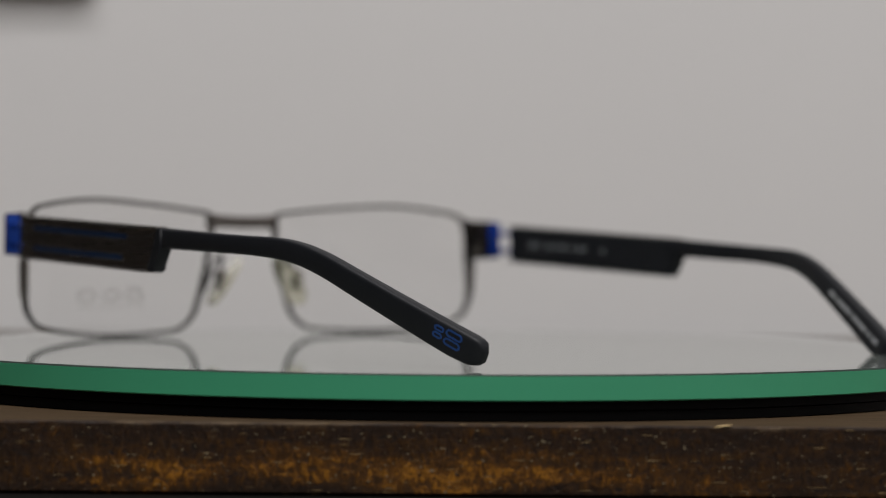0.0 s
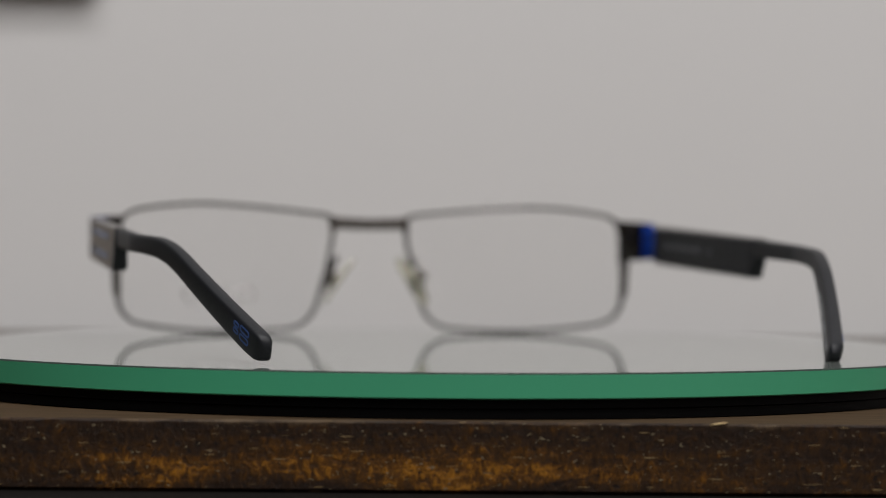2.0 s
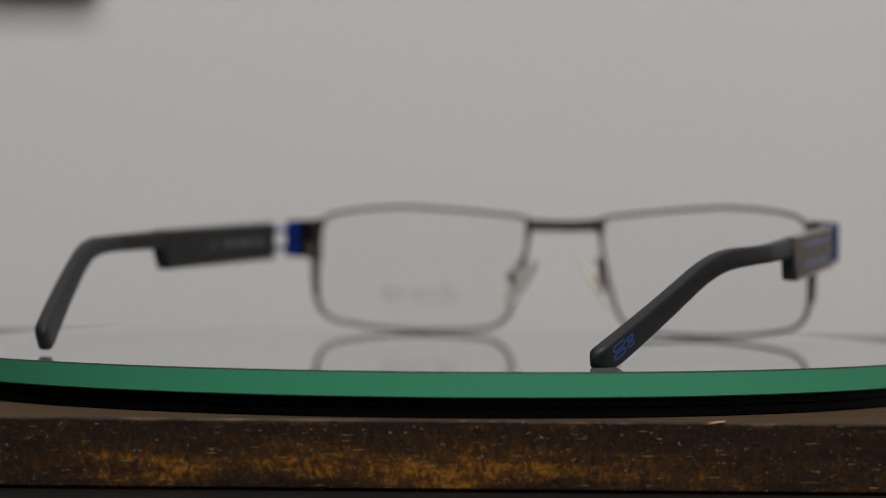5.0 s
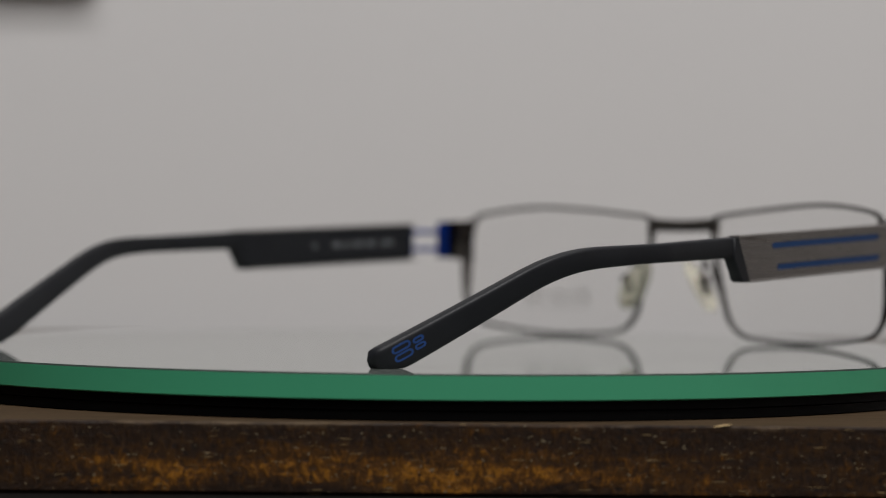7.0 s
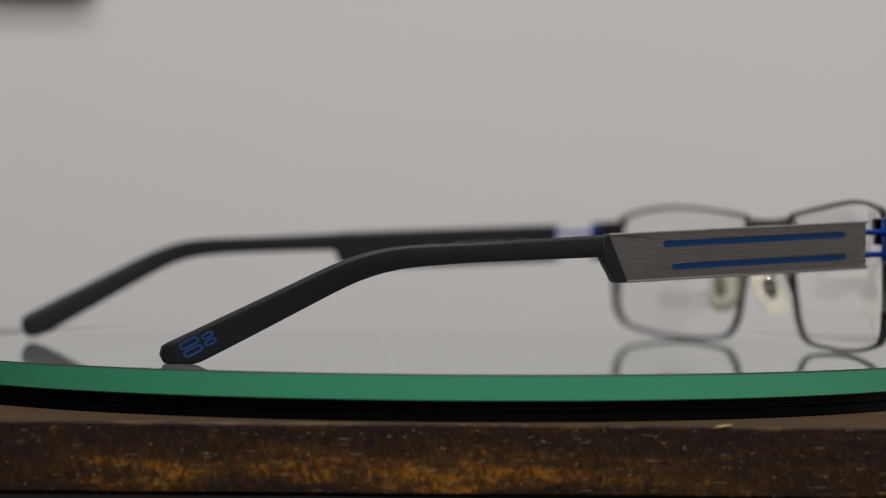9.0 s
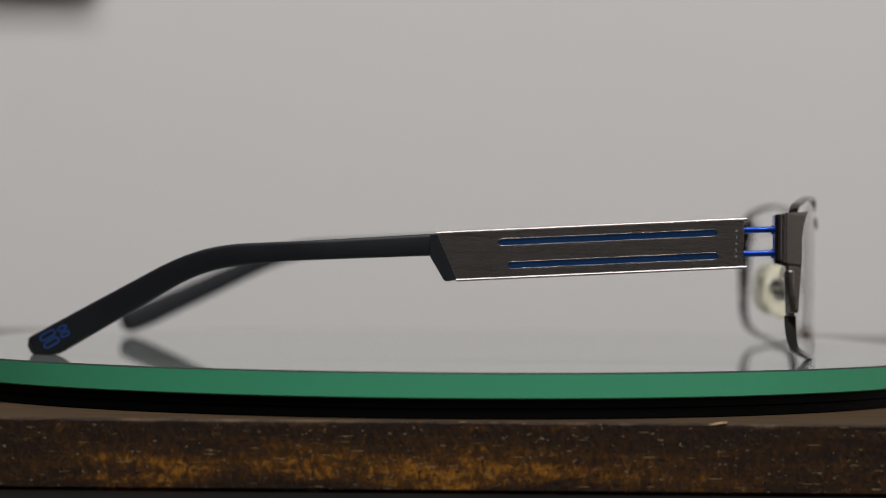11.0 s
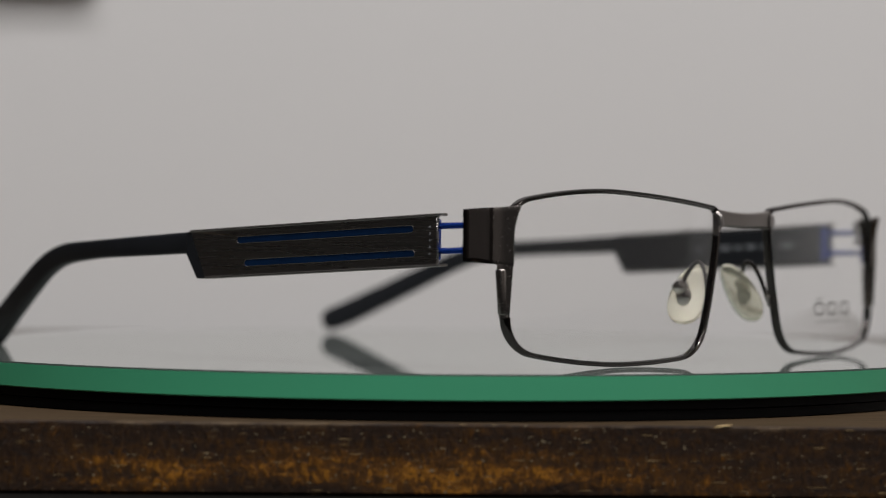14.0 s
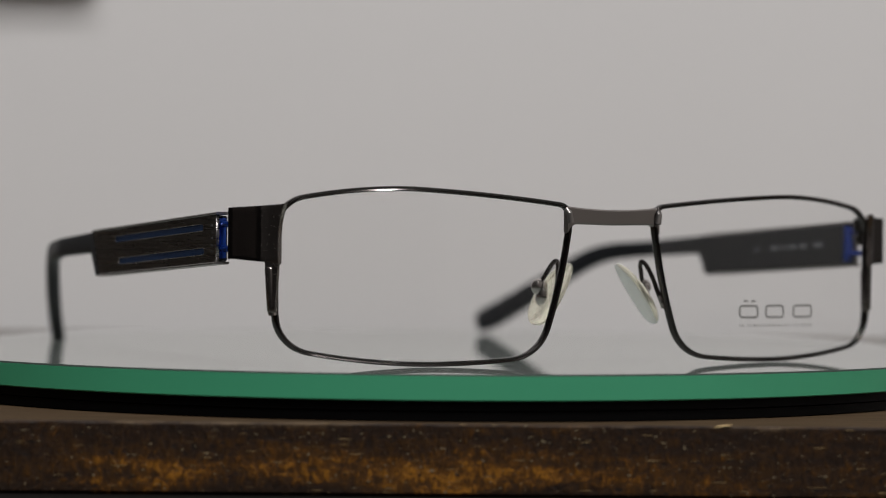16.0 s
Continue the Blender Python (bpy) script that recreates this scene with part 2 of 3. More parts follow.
# ---- the room ----
def room():
    x0, x1, y0, y1, z0, z1 = -41, 160, -220, 30, -76.5, 165
    t = 10
    tagged(link("wall_north", box(x0 - t, x1 + t, y1, y1 + t, z0, z1), WALL, smooth=False), "plain off-white painted wall behind the turntable", "wall", kind="structure")
    # south and west are added out of view to give the metal dark reflections
    tagged(link("wall_south", box(x0 - t, x1 + t, y0 - t, y0, z0, z1), WALL_BACK, smooth=False), "plain unseen wall, toned brown-grey for reflections in the metal", "wall", kind="structure")
    tagged(link("wall_west", box(x0 - t, x0, y0, y1, z0, z1), WALL_DARK, smooth=False), "plain unseen wall, darkened for reflections in the metal", "wall", kind="structure")
    tagged(link("wall_east", box(x1, x1 + t, y0, y1, z0, z1), WALL_MID, smooth=False), "plain light grey wall", "wall", kind="structure")
    tagged(link("ceiling", box(x0 - t, x1 + t, y0 - t, y1 + t, z1, z1 + t), WALL_MID, smooth=False), "plain painted ceiling", "ceiling", kind="structure")
    tagged(link("floor", box(x0 - t, x1 + t, y0 - t, y1 + t, z0 - t, z0), FLOOR, smooth=False), "brown wooden floor", "floor", kind="structure")


def wall_shelf():
    ob = new("wall_shelf")
    ob.location = (-0.27, 0.30, 0.1172)
    part("shelf_board", box(-13.5, 15.6, -1.0, 0, -0.8, 0.8, 0.35), SHELF, ob)
    tagged(ob, "dark narrow shelf fixed to the pale wall", "shelf")


def table():
    ob = new("table")
    ob.location = (0, 0, -0.765)
    part("tabletop", box(-39.5, 60, -32, 29.5, 70.5, 74.49, 0.2), TABLE, ob, "black lacquered top")
    for x in (-36, 55):
        for y in (-28, 25):
            part("leg", box(x - 2.5, x + 2.5, y - 2.5, y + 2.5, 0, 70.5, 0.2), TABLE, ob)
    tagged(ob, "plain black table under the wooden board", "table")


BOARD_Z = -0.80


def wooden_board():
    ob = new("wooden_board")
    ob.location = (0, 0, BOARD_Z * CM)
    # the front edge is cut into a fine grid so that its arris can be uneven
    nx, rings = 420, []
    for k in range(nx + 1):
        x = -39 + 81 * k / nx
        w = 0.012 * noise.noise(Vector((x * 1.7, 3.1, 0))) + 0.02 * noise.noise(Vector((x * 0.25, 8.3, 0)))
        c = 0.035 + 0.02 * noise.noise(Vector((x * 2.6, 1.2, 4.0)))
        f = -11.0 + w
        rings.append([(x, 28, 0), (x, f + 0.6, 0), (x, f + c, 0), (x, f, -c), (x, f, -1.14), (x, f + 0.05, -1.2), (x, 28, -1.2)])
    bm = lofted(rings)
    for fc in bm.faces:
        fc.normal_update()
        fc.material_index = 1 if abs(fc.normal.z) > 0.5 and fc.calc_center_median().z > -0.01 * CM else 0
    part("plank", bm, [WOOD, WOOD_TOP], ob, "dark stained edge with ochre patches")
    chip = bmesh.new()
    bmesh.ops.create_icosphere(chip, subdivisions=2, radius=1.0)
    for v in chip.verts:
        n = 1 + 0.4 * noise.noise(v.co * 2.2)
        v.co = Vector((4.72 + 0.16 * v.co.x * n, -10.985 + 0.04 * v.co.y * n, 0.0 + 0.018 * v.co.z * n + 0.02 * v.co.x)) * CM
    part("splinter", chip, CHIP, ob, "pale raised splinter")
    tagged(ob, "dark stained wooden board with worn ochre edge", "board")


# ---- the turntable ----
RIM = 10.767
GLASS = 0.447


def turntable():
    ob = new("turntable")
    ob.location = (0, 0, BOARD_Z * CM)
    part("base_ring", turned([(2.0, 0.0), (10.60, 0.0), (10.63, 0.02), (10.63, 0.175), (10.62, 0.18), (2.0, 0.18)]), PLATTER, ob)
    disc = part("platter", turned([(0.4, 0.185), (10.63, 0.185), (10.67, 0.20), (10.67, 0.34), (10.65, 0.352), (0.4, 0.352)]), PLATTER, ob, "black platter")
    tagged(ob, "black round display turntable on the wooden board", "turntable")
    return disc


def glass_disc():
    ob = new("glass_disc")
    c = 0.03
    part("glass_face", turned([(0.05, 0.0), (RIM - c, 0.0), (RIM - c, -0.02), (0.05, -0.02)], 384), GLASS_TOP, ob, "polished mirror-like top face")
    part("chamfer", turned([(RIM - c, -0.001), (RIM, -c), (RIM - c, -c)], 384), CHAMFER, ob)
    part("glass_edge", turned([(0.05, -0.022), (RIM - c - 0.004, -0.022), (RIM - 0.004, -c), (RIM, -c - 0.004), (RIM, -GLASS + 0.02), (RIM - 0.02, -GLASS), (0.05, -GLASS)], 384), GLASS_EDGE, ob, "green ground edge, brightened for the light inside it")
    tagged(ob, "round clear glass disc with a thick green edge", "glass disc")
    return ob


# ---- the eyeglasses ----
CENTRE = -0.01


def front_y(x):
    """The wrap of the front; one end has been bent a little further forward than the other."""
    if x > 0:
        return 7.70 - 1.03 * (x / 6.2) ** 2.1
    return 7.72 - 0.61 * (-x / 6.2) ** 2.8


def half_width(side, x):
    """The bent end stands a little further out as well."""
    return x if side > 0 else x + 0.055 * max(0.0, x - 0.9) / 5.3


def temple_x(y, inward=1.85):
    """The outer face of a temple, which runs straight and then turns in behind the ear."""
    x = 7.20 - 0.04 * max(y - 0.8, 0)
    return x if y > -1.5 else x - inward * ((-1.5 - y) / 5.7) ** 1.35


# brow line, outer side, lower line in two sweeps, nasal side
LENS_SHAPE = rounded([(0.86, 2.845), (3.9, 3.105), (6.15, 2.845), (6.17, 0.355), (3.7, 0.05), (1.50, 0.175)],
                     [-0.03, -0.07, -0.03, -0.065, -0.035, -0.095], [0.20, 0.40, 0.38, 0.50, 0.40, 0.52])


def rim(side, parent):
    # a slim wire, deeper than it is high, with a fine groove along its front
    prof = []
    for k in range(28):
        a = 2 * math.pi * k / 28
        ca, sa = math.cos(a), math.sin(a)
        u, w = math.copysign(abs(ca) ** 0.7, ca) * 0.046, math.copysign(abs(sa) ** 0.7, sa) * 0.088
        prof.append((u, w - 0.022 * max(0.0, 1 - abs(ca) / 0.42) if sa > 0 else w))
    n = len(LENS_SHAPE)
    rings = []
    for i, p in enumerate(LENS_SHAPE):
        d = (LENS_SHAPE[(i + 1) % n] - LENS_SHAPE[i - 1]).normalized()
        out = Vector((-d.y, d.x))
        rings.append([(CENTRE + side * (half_width(side, p.x) + out.x * a), front_y(side * p.x) + b, max(p.y + out.y * a, 0.0) + 0.004) for a, b in prof])
    part("rim", lofted(rings, closed=True), GUNMETAL, parent, angle=50)


def lens(side, parent):
    n = len(LENS_SHAPE)
    centre = sum(LENS_SHAPE, Vector((0, 0))) / n
    bm = bmesh.new()
    layers = []
    for w in (0.02, -0.02):
        grid = []
        for k in range(1, 9):
            f = k / 8 * 0.992
            row = []
            for p in LENS_SHAPE:
                q = centre + (p - centre) * f
                dome = 0.05 * (1 - (k / 8) ** 2)
                row.append(bm.verts.new(Vector((CENTRE + side * half_width(side, q.x), front_y(side * q.x) + w + dome, q.y)) * CM))
            grid.append(row)
        mid = bm.verts.new(Vector((CENTRE + side * half_width(side, centre.x), front_y(side * centre.x) + w + 0.05, centre.y)) * CM)
        for i in range(n):
            bm.faces.new((mid, grid[0][i], grid[0][(i + 1) % n]))
            for a, b in zip(grid, grid[1:]):
                bm.faces.new((a[i], b[i], b[(i + 1) % n], a[(i + 1) % n]))
        layers.append(grid[-1])
    for i in range(n):
        bm.faces.new((layers[0][i], layers[0][(i + 1) % n], layers[1][(i + 1) % n], layers[1][i]))
    ob = part("lens", bm, LENS, parent, "clear demonstration lens", angle=60)
    ob.visible_shadow = False
    return ob


def box_line(u0, u1, v0, v1, r, w):
    """A rounded frame of line width w: its outer and inner lines."""
    lines = []
    for k in (0, w):
        q = []
        for cx, cy, a0 in ((u1 - r, v1 - r, 0), (u0 + r, v1 - r, 90), (u0 + r, v0 + r, 180), (u1 - r, v0 + r, 270)):
            for j in range(5):
                a = radians(a0 + 22.5 * j)
                q.append((cx + (r - k) * math.cos(a), cy + (r - k) * math.sin(a)))
        lines.append(q)
    return lines


def lens_print(parent):
    """A grey mark of plain rounded frames with a row of small bars under it."""
    def on_lens(u, v, w):
        return (CENTRE - u, front_y(-u) + 0.075 + w, v)
    for lines in (box_line(2.80, 3.28, 0.82, 1.08, 0.09, 0.045), box_line(3.44, 3.92, 0.82, 1.08, 0.09, 0.045), box_line(4.14, 4.66, 0.82, 1.08, 0.09, 0.045)):
        part("printed_mark", cut_plate(lines, on_lens, 0.004), LENS_INK, parent)
    for u in (2.92, 3.10):
        part("printed_mark", cut_plate([[(u, 1.13), (u + 0.10, 1.13), (u + 0.10, 1.165), (u, 1.165)]], on_lens, 0.004), LENS_INK, parent)
    rng = random.Random(4)
    u = 2.82
    while u < 4.66:
        wd = rng.uniform(0.018, 0.035)
        part("printed_bar", cut_plate([[(u, 0.665), (u + wd, 0.665), (u + wd, 0.715), (u, 0.715)]], on_lens, 0.003), LENS_INK, parent)
        u += wd + rng.choice((0.045, 0.05, 0.055, 0.11))


def bridge(parent):
    rings = []
    for k in range(25):
        x = -0.98 + 1.96 * k / 24
        e = abs(x) / 0.98
        top = 2.795 + 0.055 * e ** 2
        low = 2.535 - 0.02 * (1 - e) - 0.17 * max(0, (e - 0.80) / 0.2) ** 2
        y = 7.72 - 0.02 * e
        b = 0.025
        rings.append([(x, y - 0.07, low + b), (x, y - 0.07, top - b), (x, y - 0.045, top), (x, y + 0.06, top), (x, y + 0.085, top - b), (x, y + 0.085, low + b), (x, y + 0.06, low), (x, y - 0.045, low)])
    rings = [[(CENTRE + x, y, z) for x, y, z in r] for r in rings]
    part("bridge", lofted(rings), SATIN, parent, "satin taupe bridge")
    for s in (-1, 1):
        part("solder_bead", rod([(CENTRE + s * 0.93, 7.64, 2.80), (CENTRE + s * 0.97, 7.74, 2.78), (CENTRE + s * 0.96, 7.80, 2.72), (CENTRE + s * 0.93, 7.81, 2.55)], 0.055), EDGE_METAL, parent)


def lug(side, parent):
    """The end piece: a slanting face that leaves the rim, a flange that carries the hinge, and a tapered foot down the rim."""
    shift = front_y(side * 6.1) - 6.97
    a, b, c = Vector((6.29, 7.005)), Vector((6.395, 6.795)), Vector((6.60, 6.742))
    bend = [a * (1 - t) ** 2 + b * 2 * t * (1 - t) + c * t * t for t in (k / 9 for k in range(10))]
    plan = [Vector((6.16, 7.265)), *bend, *(Vector(p) for p in ((6.80, 6.705), (6.86, 6.688), (6.893, 6.662), (6.908, 6.628), (6.912, 6.58)))]
    reach = [0.0]
    for p, q in zip(plan, plan[1:]):
        reach.append(reach[-1] + (q - p).length)

    def along(u):
        for a, p, c, q in zip(reach, plan, reach[1:], plan[1:]):
            if u <= c:
                return p.lerp(q, max(0.0, (u - a) / (c - a)))
        return plan[-1]

    def sheet(u0, u1, low, top, back, samples, levels, sunk=0.0):
        """A bent sheet between the lengths u0(z) and u1(z) of the plan, from the height low(f) to top(f)."""
        rings = []
        vs = [0.0] + [0.02 + 0.96 * k / levels for k in range(levels + 1)] + [1.0]
        for v in vs:
            zm = low(0.5) + (top(0.5) - low(0.5)) * v
            a, c = u0(zm), u1(zm)
            eased = 0.008 if v in (0.0, 1.0) else 0.0
            front, rear = [], []
            for k in range(samples + 1):
                f = k / samples
                u = a + (c - a) * f
                p = along(u)
                d = (along(min(u + 0.02, reach[-1])) - along(max(u - 0.02, 0.0))).normalized()
                nrm = Vector((d.y, -d.x))
                z = low(f) + (top(f) - low(f)) * v
                p0, p1 = p + nrm * (eased + sunk), p + nrm * (back - eased)
                front.append((side * p0.x, p0.y + shift, z))
                rear.append((side * p1.x, p1.y + shift, z))
            rings.append(front + rear[::-1])
        return lofted(rings)

    def at_x(x):
        for a, p, c, q in zip(reach, plan, reach[1:], plan[1:]):
            if x <= q.x:
                return a + (c - a) * max(0.0, (x - p.x) / (q.x - p.x))
        return reach[-1]

    # the inner edge leaves the brow line in a short sweep and then runs straight down to the foot
    def inner(z):
        return at_x(6.222 + 0.03 * max(0.0, (1.9 - z)) - 0.060 * max(0.0, (z - 2.25) / 0.55) ** 2.0)

    plate = sheet(inner, lambda z: reach[-1], lambda f: 1.775 + 0.085 * min(1, f * 1.4), lambda f: 2.815 - 0.075 * f, 0.10, 44, 16)
    # beyond the bend the same plate takes the metal with the dark reflection painted in
    for fc in plate.faces:
        fc.material_index = 1 if abs(fc.calc_center_median().x) > 6.41 * CM else 0
    ob = part("end_piece", plate, [LUG_METAL, FLANGE_METAL], parent, "satin gunmetal end piece, flange darkened for its reflection", angle=40)
    ob.location.x = (0 if side > 0 else -0.05) * CM
    part("tongue", sheet(inner, lambda z: at_x(6.315 + 0.045 * (z - 0.96) / 0.84), lambda f: 0.955, lambda f: 1.86, 0.06, 8, 12, 0.003), LUG_METAL, ob)
    rings = []
    for z, r in ((0.945, 0.070), (0.955, 0.090), (0.975, 0.098), (1.30, 0.104), (1.69, 0.112), (1.72, 0.104), (1.735, 0.08)):
        lean = 0.035 * (z - 0.95)
        rings.append([(side * (6.222 + lean + r * math.cos(2 * math.pi * k / 20)), 6.945 - lean + shift + r * math.sin(2 * math.pi * k / 20), z) for k in range(20)])
    part("foot", lofted(rings), LUG_METAL, ob, "polished tapered foot", angle=45)
    part("collar", rod([(side * 6.215, 6.94 + shift, 0.90), (side * 6.217, 6.94 + shift, 0.925), (side * 6.22, 6.94 + shift, 0.95)], 0.082, 16), CHROME, ob, "bright joint ring")
    # a polished sleeve carries the wire on from the foot round the lower corner
    turn = [p for p in LENS_SHAPE if p.x > 5.80 and p.y < 0.93]
    turn.sort(key=lambda p: -p.y)
    rings = []
    for i, p in enumerate(turn):
        f = i / (len(turn) - 1)
        d = (turn[min(i + 1, len(turn) - 1)] - turn[max(i - 1, 0)]).normalized()
        w = 0.056 - 0.008 * f
        rings.append([(CENTRE + side * (half_width(side, p.x) + d.y * w * math.cos(g)), front_y(side * p.x) + (0.112 - 0.020 * f) * math.sin(g), max(0.004, p.y - d.x * w * math.cos(g))) for g in (2 * math.pi * k / 18 for k in range(18))])
    part("rim_sleeve", lofted(rings), GUNMETAL, parent, "polished sleeve on the rim", angle=60)
    part("closing_block", merge(box(min(side * 6.16, side * 6.40), max(side * 6.16, side * 6.40), 6.60 + shift, 6.80 + shift, 2.45, 2.74, 0.03), box(min(side * 6.18, side * 6.38), max(side * 6.18, side * 6.38), 6.62 + shift, 6.80 + shift, 2.22, 2.42, 0.03)), GUNMETAL, ob)
    part("closing_screw", rod([(side * 6.28, 6.66 + shift, 2.41), (side * 6.28, 6.66 + shift, 2.46)], 0.05, 12), CHROME, ob)
    back = 6.60 + shift
    leaf = box(min(side * 6.56, side * 6.885), max(side * 6.56, side * 6.885), back - 0.035, back + 0.015, 1.88, 2.73, 0.012)
    part("hinge_leaf", leaf, BLUE, ob, "blue anodised hinge leaf")
    for z in (2.465, 2.035):
        part("hinge_knuckle", rod([(side * 6.68, back - 0.02, z), (side * 6.68, back - 0.07, z)], 0.085, 14), BLUE, ob)


def plate_z(y):
    return 1.925 + (y - 0.65) * 0.0545


def temple(side, parent):
    ob = new("temple")
    ob.parent = parent
    # each temple hangs on its hinge with a little play of its own
    pivot = Vector((side * 6.99, 6.13, 2.2)) * CM
    play = (-0.13, -0.28, -0.2) if side > 0 else (-0.05, -0.17, -1.2)
    lift = 0.0 if side > 0 else -0.55
    inward = 1.85 if side > 0 else 1.46
    ob.matrix_basis = pose(play[0] * CM, play[1] * CM, 0 if side > 0 else 0.025 * CM) @ Matrix.Translation(pivot) @ pose(0, 0, 0, lift, 0, play[2]) @ Matrix.Translation(-pivot)

    def place(u, v, w):
        return (side * (temple_x(u) + w), u, v)

    # the metal plate with its two slots, cut along the temple so that it follows the bow
    lo, hi = -0.425, 0.425
    y0a, y0b, y1 = 0.47, 0.84, 6.03
    m = 22
    edge = [(y0b + (y1 - y0b) * k / m, plate_z(y0b + (y1 - y0b) * k / m) + lo) for k in range(m + 1)]
    edge += [(y1 - (y1 - y0a) * k / m, plate_z(y1 - (y1 - y0a) * k / m) + hi) for k in range(m + 1)]
    slots = [stadium(1.59, plate_z(1.59) + 0.215, 5.54, plate_z(5.54) + 0.215, 0.062), stadium(1.77, plate_z(1.77) - 0.205, 5.57, plate_z(5.57) - 0.205, 0.062)]
    plate = part("metal_plate", cut_plate([edge] + slots, place, 0.07, 0.012), BRUSHED, ob, "brushed gunmetal plate with two slots", smooth=False)
    for s in slots:
        part("inlay", cut_plate([s], lambda u, v, w: place(u, v, w + 0.010), 0.02), INLAY, plate, "blue inlay strip")
    for s0, s1, v in ((1.59, 5.54, 0.215), (1.77, 5.57, -0.205)):
        line = [Vector(q) for q in stadium(s0, plate_z(s0) + v, s1, plate_z(s1) + v, 0.062)]
        turns = [math.atan2(b.y - a.y, b.x - a.x) for a, b in zip(line[-1:] + line[:-1], line[1:] + line[:1])]
        rings = [[place(q.x + math.sin(d) * 0.007 * math.cos(g), q.y - math.cos(d) * 0.007 * math.cos(g), 0.034 + 0.007 * math.sin(g)) for g in (0, 0.785, 1.571, 2.356, 3.1416, 4.712)] for q, d in zip(line, turns)]
        part("slot_edge", lofted(rings, closed=True), LUG_METAL, plate, "fine bright slot edge", angle=60)
    for sgn in (lo, hi):
        rings = []
        ya = y0b if sgn < 0 else y0a
        for k in range(m + 1):
            y = ya + (6.08 - ya) * k / m
            z = plate_z(y) + sgn
            x = temple_x(y)
            z0, z1 = (z - 0.03, z + 0.015) if sgn < 0 else (z - 0.015, z + 0.03)
            # the upper arris is broken by a small chamfer
            rings.append([(side * (x + a), y, b) for a, b in ((0.052, z0 + 0.010), (0.052, z1 - 0.017), (0.038, z1), (-0.19, z1), (-0.20, z1 - 0.01), (-0.20, z0 + 0.01), (-0.19, z0), (0.042, z0))])
        part("flange", lofted(rings), EDGE_METAL, plate)
    # small stamped marks near the hinge end
    for k in range(5):
        z = plate_z(5.9) + 0.23 - 0.115 * k
        q, wd, h = ((0.0, 0.036, 0.02), (0.012, 0.018, 0.026), (0.0, 0.042, 0.014), (0.006, 0.024, 0.024), (0.0, 0.034, 0.018))[k]
        part("stamped_bar", cut_plate([[(5.868 + q, z - h), (5.868 + q + wd, z - h), (5.868 + q + wd, z + h), (5.868 + q, z + h)]], lambda u, v, w: place(u, v, w + 0.037), 0.004), INK, plate)
    # the dark core behind the plate
    rings = []
    for k in range(m + 1):
        y = 0.60 + (5.86 - 0.60) * k / m
        z, x = plate_z(y), temple_x(y) - 0.037
        a, b = z - 0.40, z + 0.40
        rings.append([(side * (x + u), y, v) for u, v in ((0, a), (0, b), (-0.20, b), (-0.225, b - 0.03), (-0.225, a + 0.03), (-0.20, a))])
    core = part("inner_core", lofted(rings), RUBBER, ob, "dark grey acetate inner face")
    rng = random.Random(7)
    y = 5.2
    for width in (0.34, 0.0, 0.26, 0.26, 0.14, 0.28, 0.0, 0.0, 0.0, 0.12):
        if width == 0:
            y -= 0.12
            continue
        n = max(2, int(width / 0.085))
        for k in range(n):
            a = y - width * k / n
            zc = plate_z(a) + 0.02
            h = rng.uniform(0.045, 0.06)
            part("printed_bar", cut_plate([[(a - width / n * 0.75, zc - h), (a, zc - h), (a, zc + h), (a - width / n * 0.75, zc + h)]], lambda u, v, w: place(u, v, w - 0.264), 0.003), INK, core)
        y -= width + 0.13
    # the hinge: a blue end cap and two pins that run to the end piece
    hinge = part("hinge_cap", box(min(side * 6.78, side * 6.97), max(side * 6.78, side * 6.97), 5.84, 5.95, 1.86, 2.58, 0.03), BLUE, ob, "blue anodised hinge cap")
    for z in (2.465, 2.035):
        part("hinge_pin", rod([(side * 6.90, 5.92, z - 0.01), (side * 6.87, 6.28, z), (side * 6.80, 6.66 if side > 0 else 6.84, z + 0.01)], 0.056, 14), BLUE, hinge)
    # the acetate arm: straight, then eased down to the tip, resting on the glass
    stations, LENGTH = 90, (8.48 if side > 0 else 8.52)
    bend = -2.75 if side > 0 else -2.50
    drop = 25.5 if side > 0 else 23.2
    y, z, rows = 0.80, 2.165, []
    ds = LENGTH / stations
    for k in range(stations + 1):
        f = min(1, max(0, (bend - y) / 2.0))
        slope = radians(3.15 + drop * f * f * (3 - 2 * f))
        rows.append((y, z, slope))
        y -= ds * math.cos(slope)
        z -= ds * math.sin(slope)
    rings = []
    for k, (y, z, slope) in enumerate(rows):
        g = k / stations
        half = 0.205 - 0.025 * min(1, g / 0.3) + 0.11 * max(0, (g - 0.36) / 0.64)
        thick = 0.25 + 0.06 * max(0, (g - 0.4) / 0.6)
        end = (1 - g) * LENGTH
        nose, blunt = (0.17, 0.58) if side > 0 else (0.26, 0.45)
        ease = math.sqrt(max(0.0, 1 - (1 - min(1, end / nose)) ** 2))
        half *= blunt + (1 - blunt) * ease
        thick *= blunt + (1 - blunt) * ease
        z -= 0.025 * min(1, max(0, (g - 0.36) / 0.2))
        up = Vector((0, -math.sin(slope), math.cos(slope)))
        # the glass, as the lifted temple meets it
        rest = 0.003 if side > 0 else 0.003 - 0.025 + (6.13 - y) * math.sin(radians(lift))
        ring = []
        for q in range(20):
            a = 2 * math.pi * q / 20
            ca, sa = math.cos(a), math.sin(a)
            u = math.copysign(abs(ca) ** 0.45, ca) * thick / 2
            v = math.copysign(abs(sa) ** 0.38, sa) * half * (1 if sa > 0 else 1 - 0.22 * max(0.0, 1 - end / 0.6))
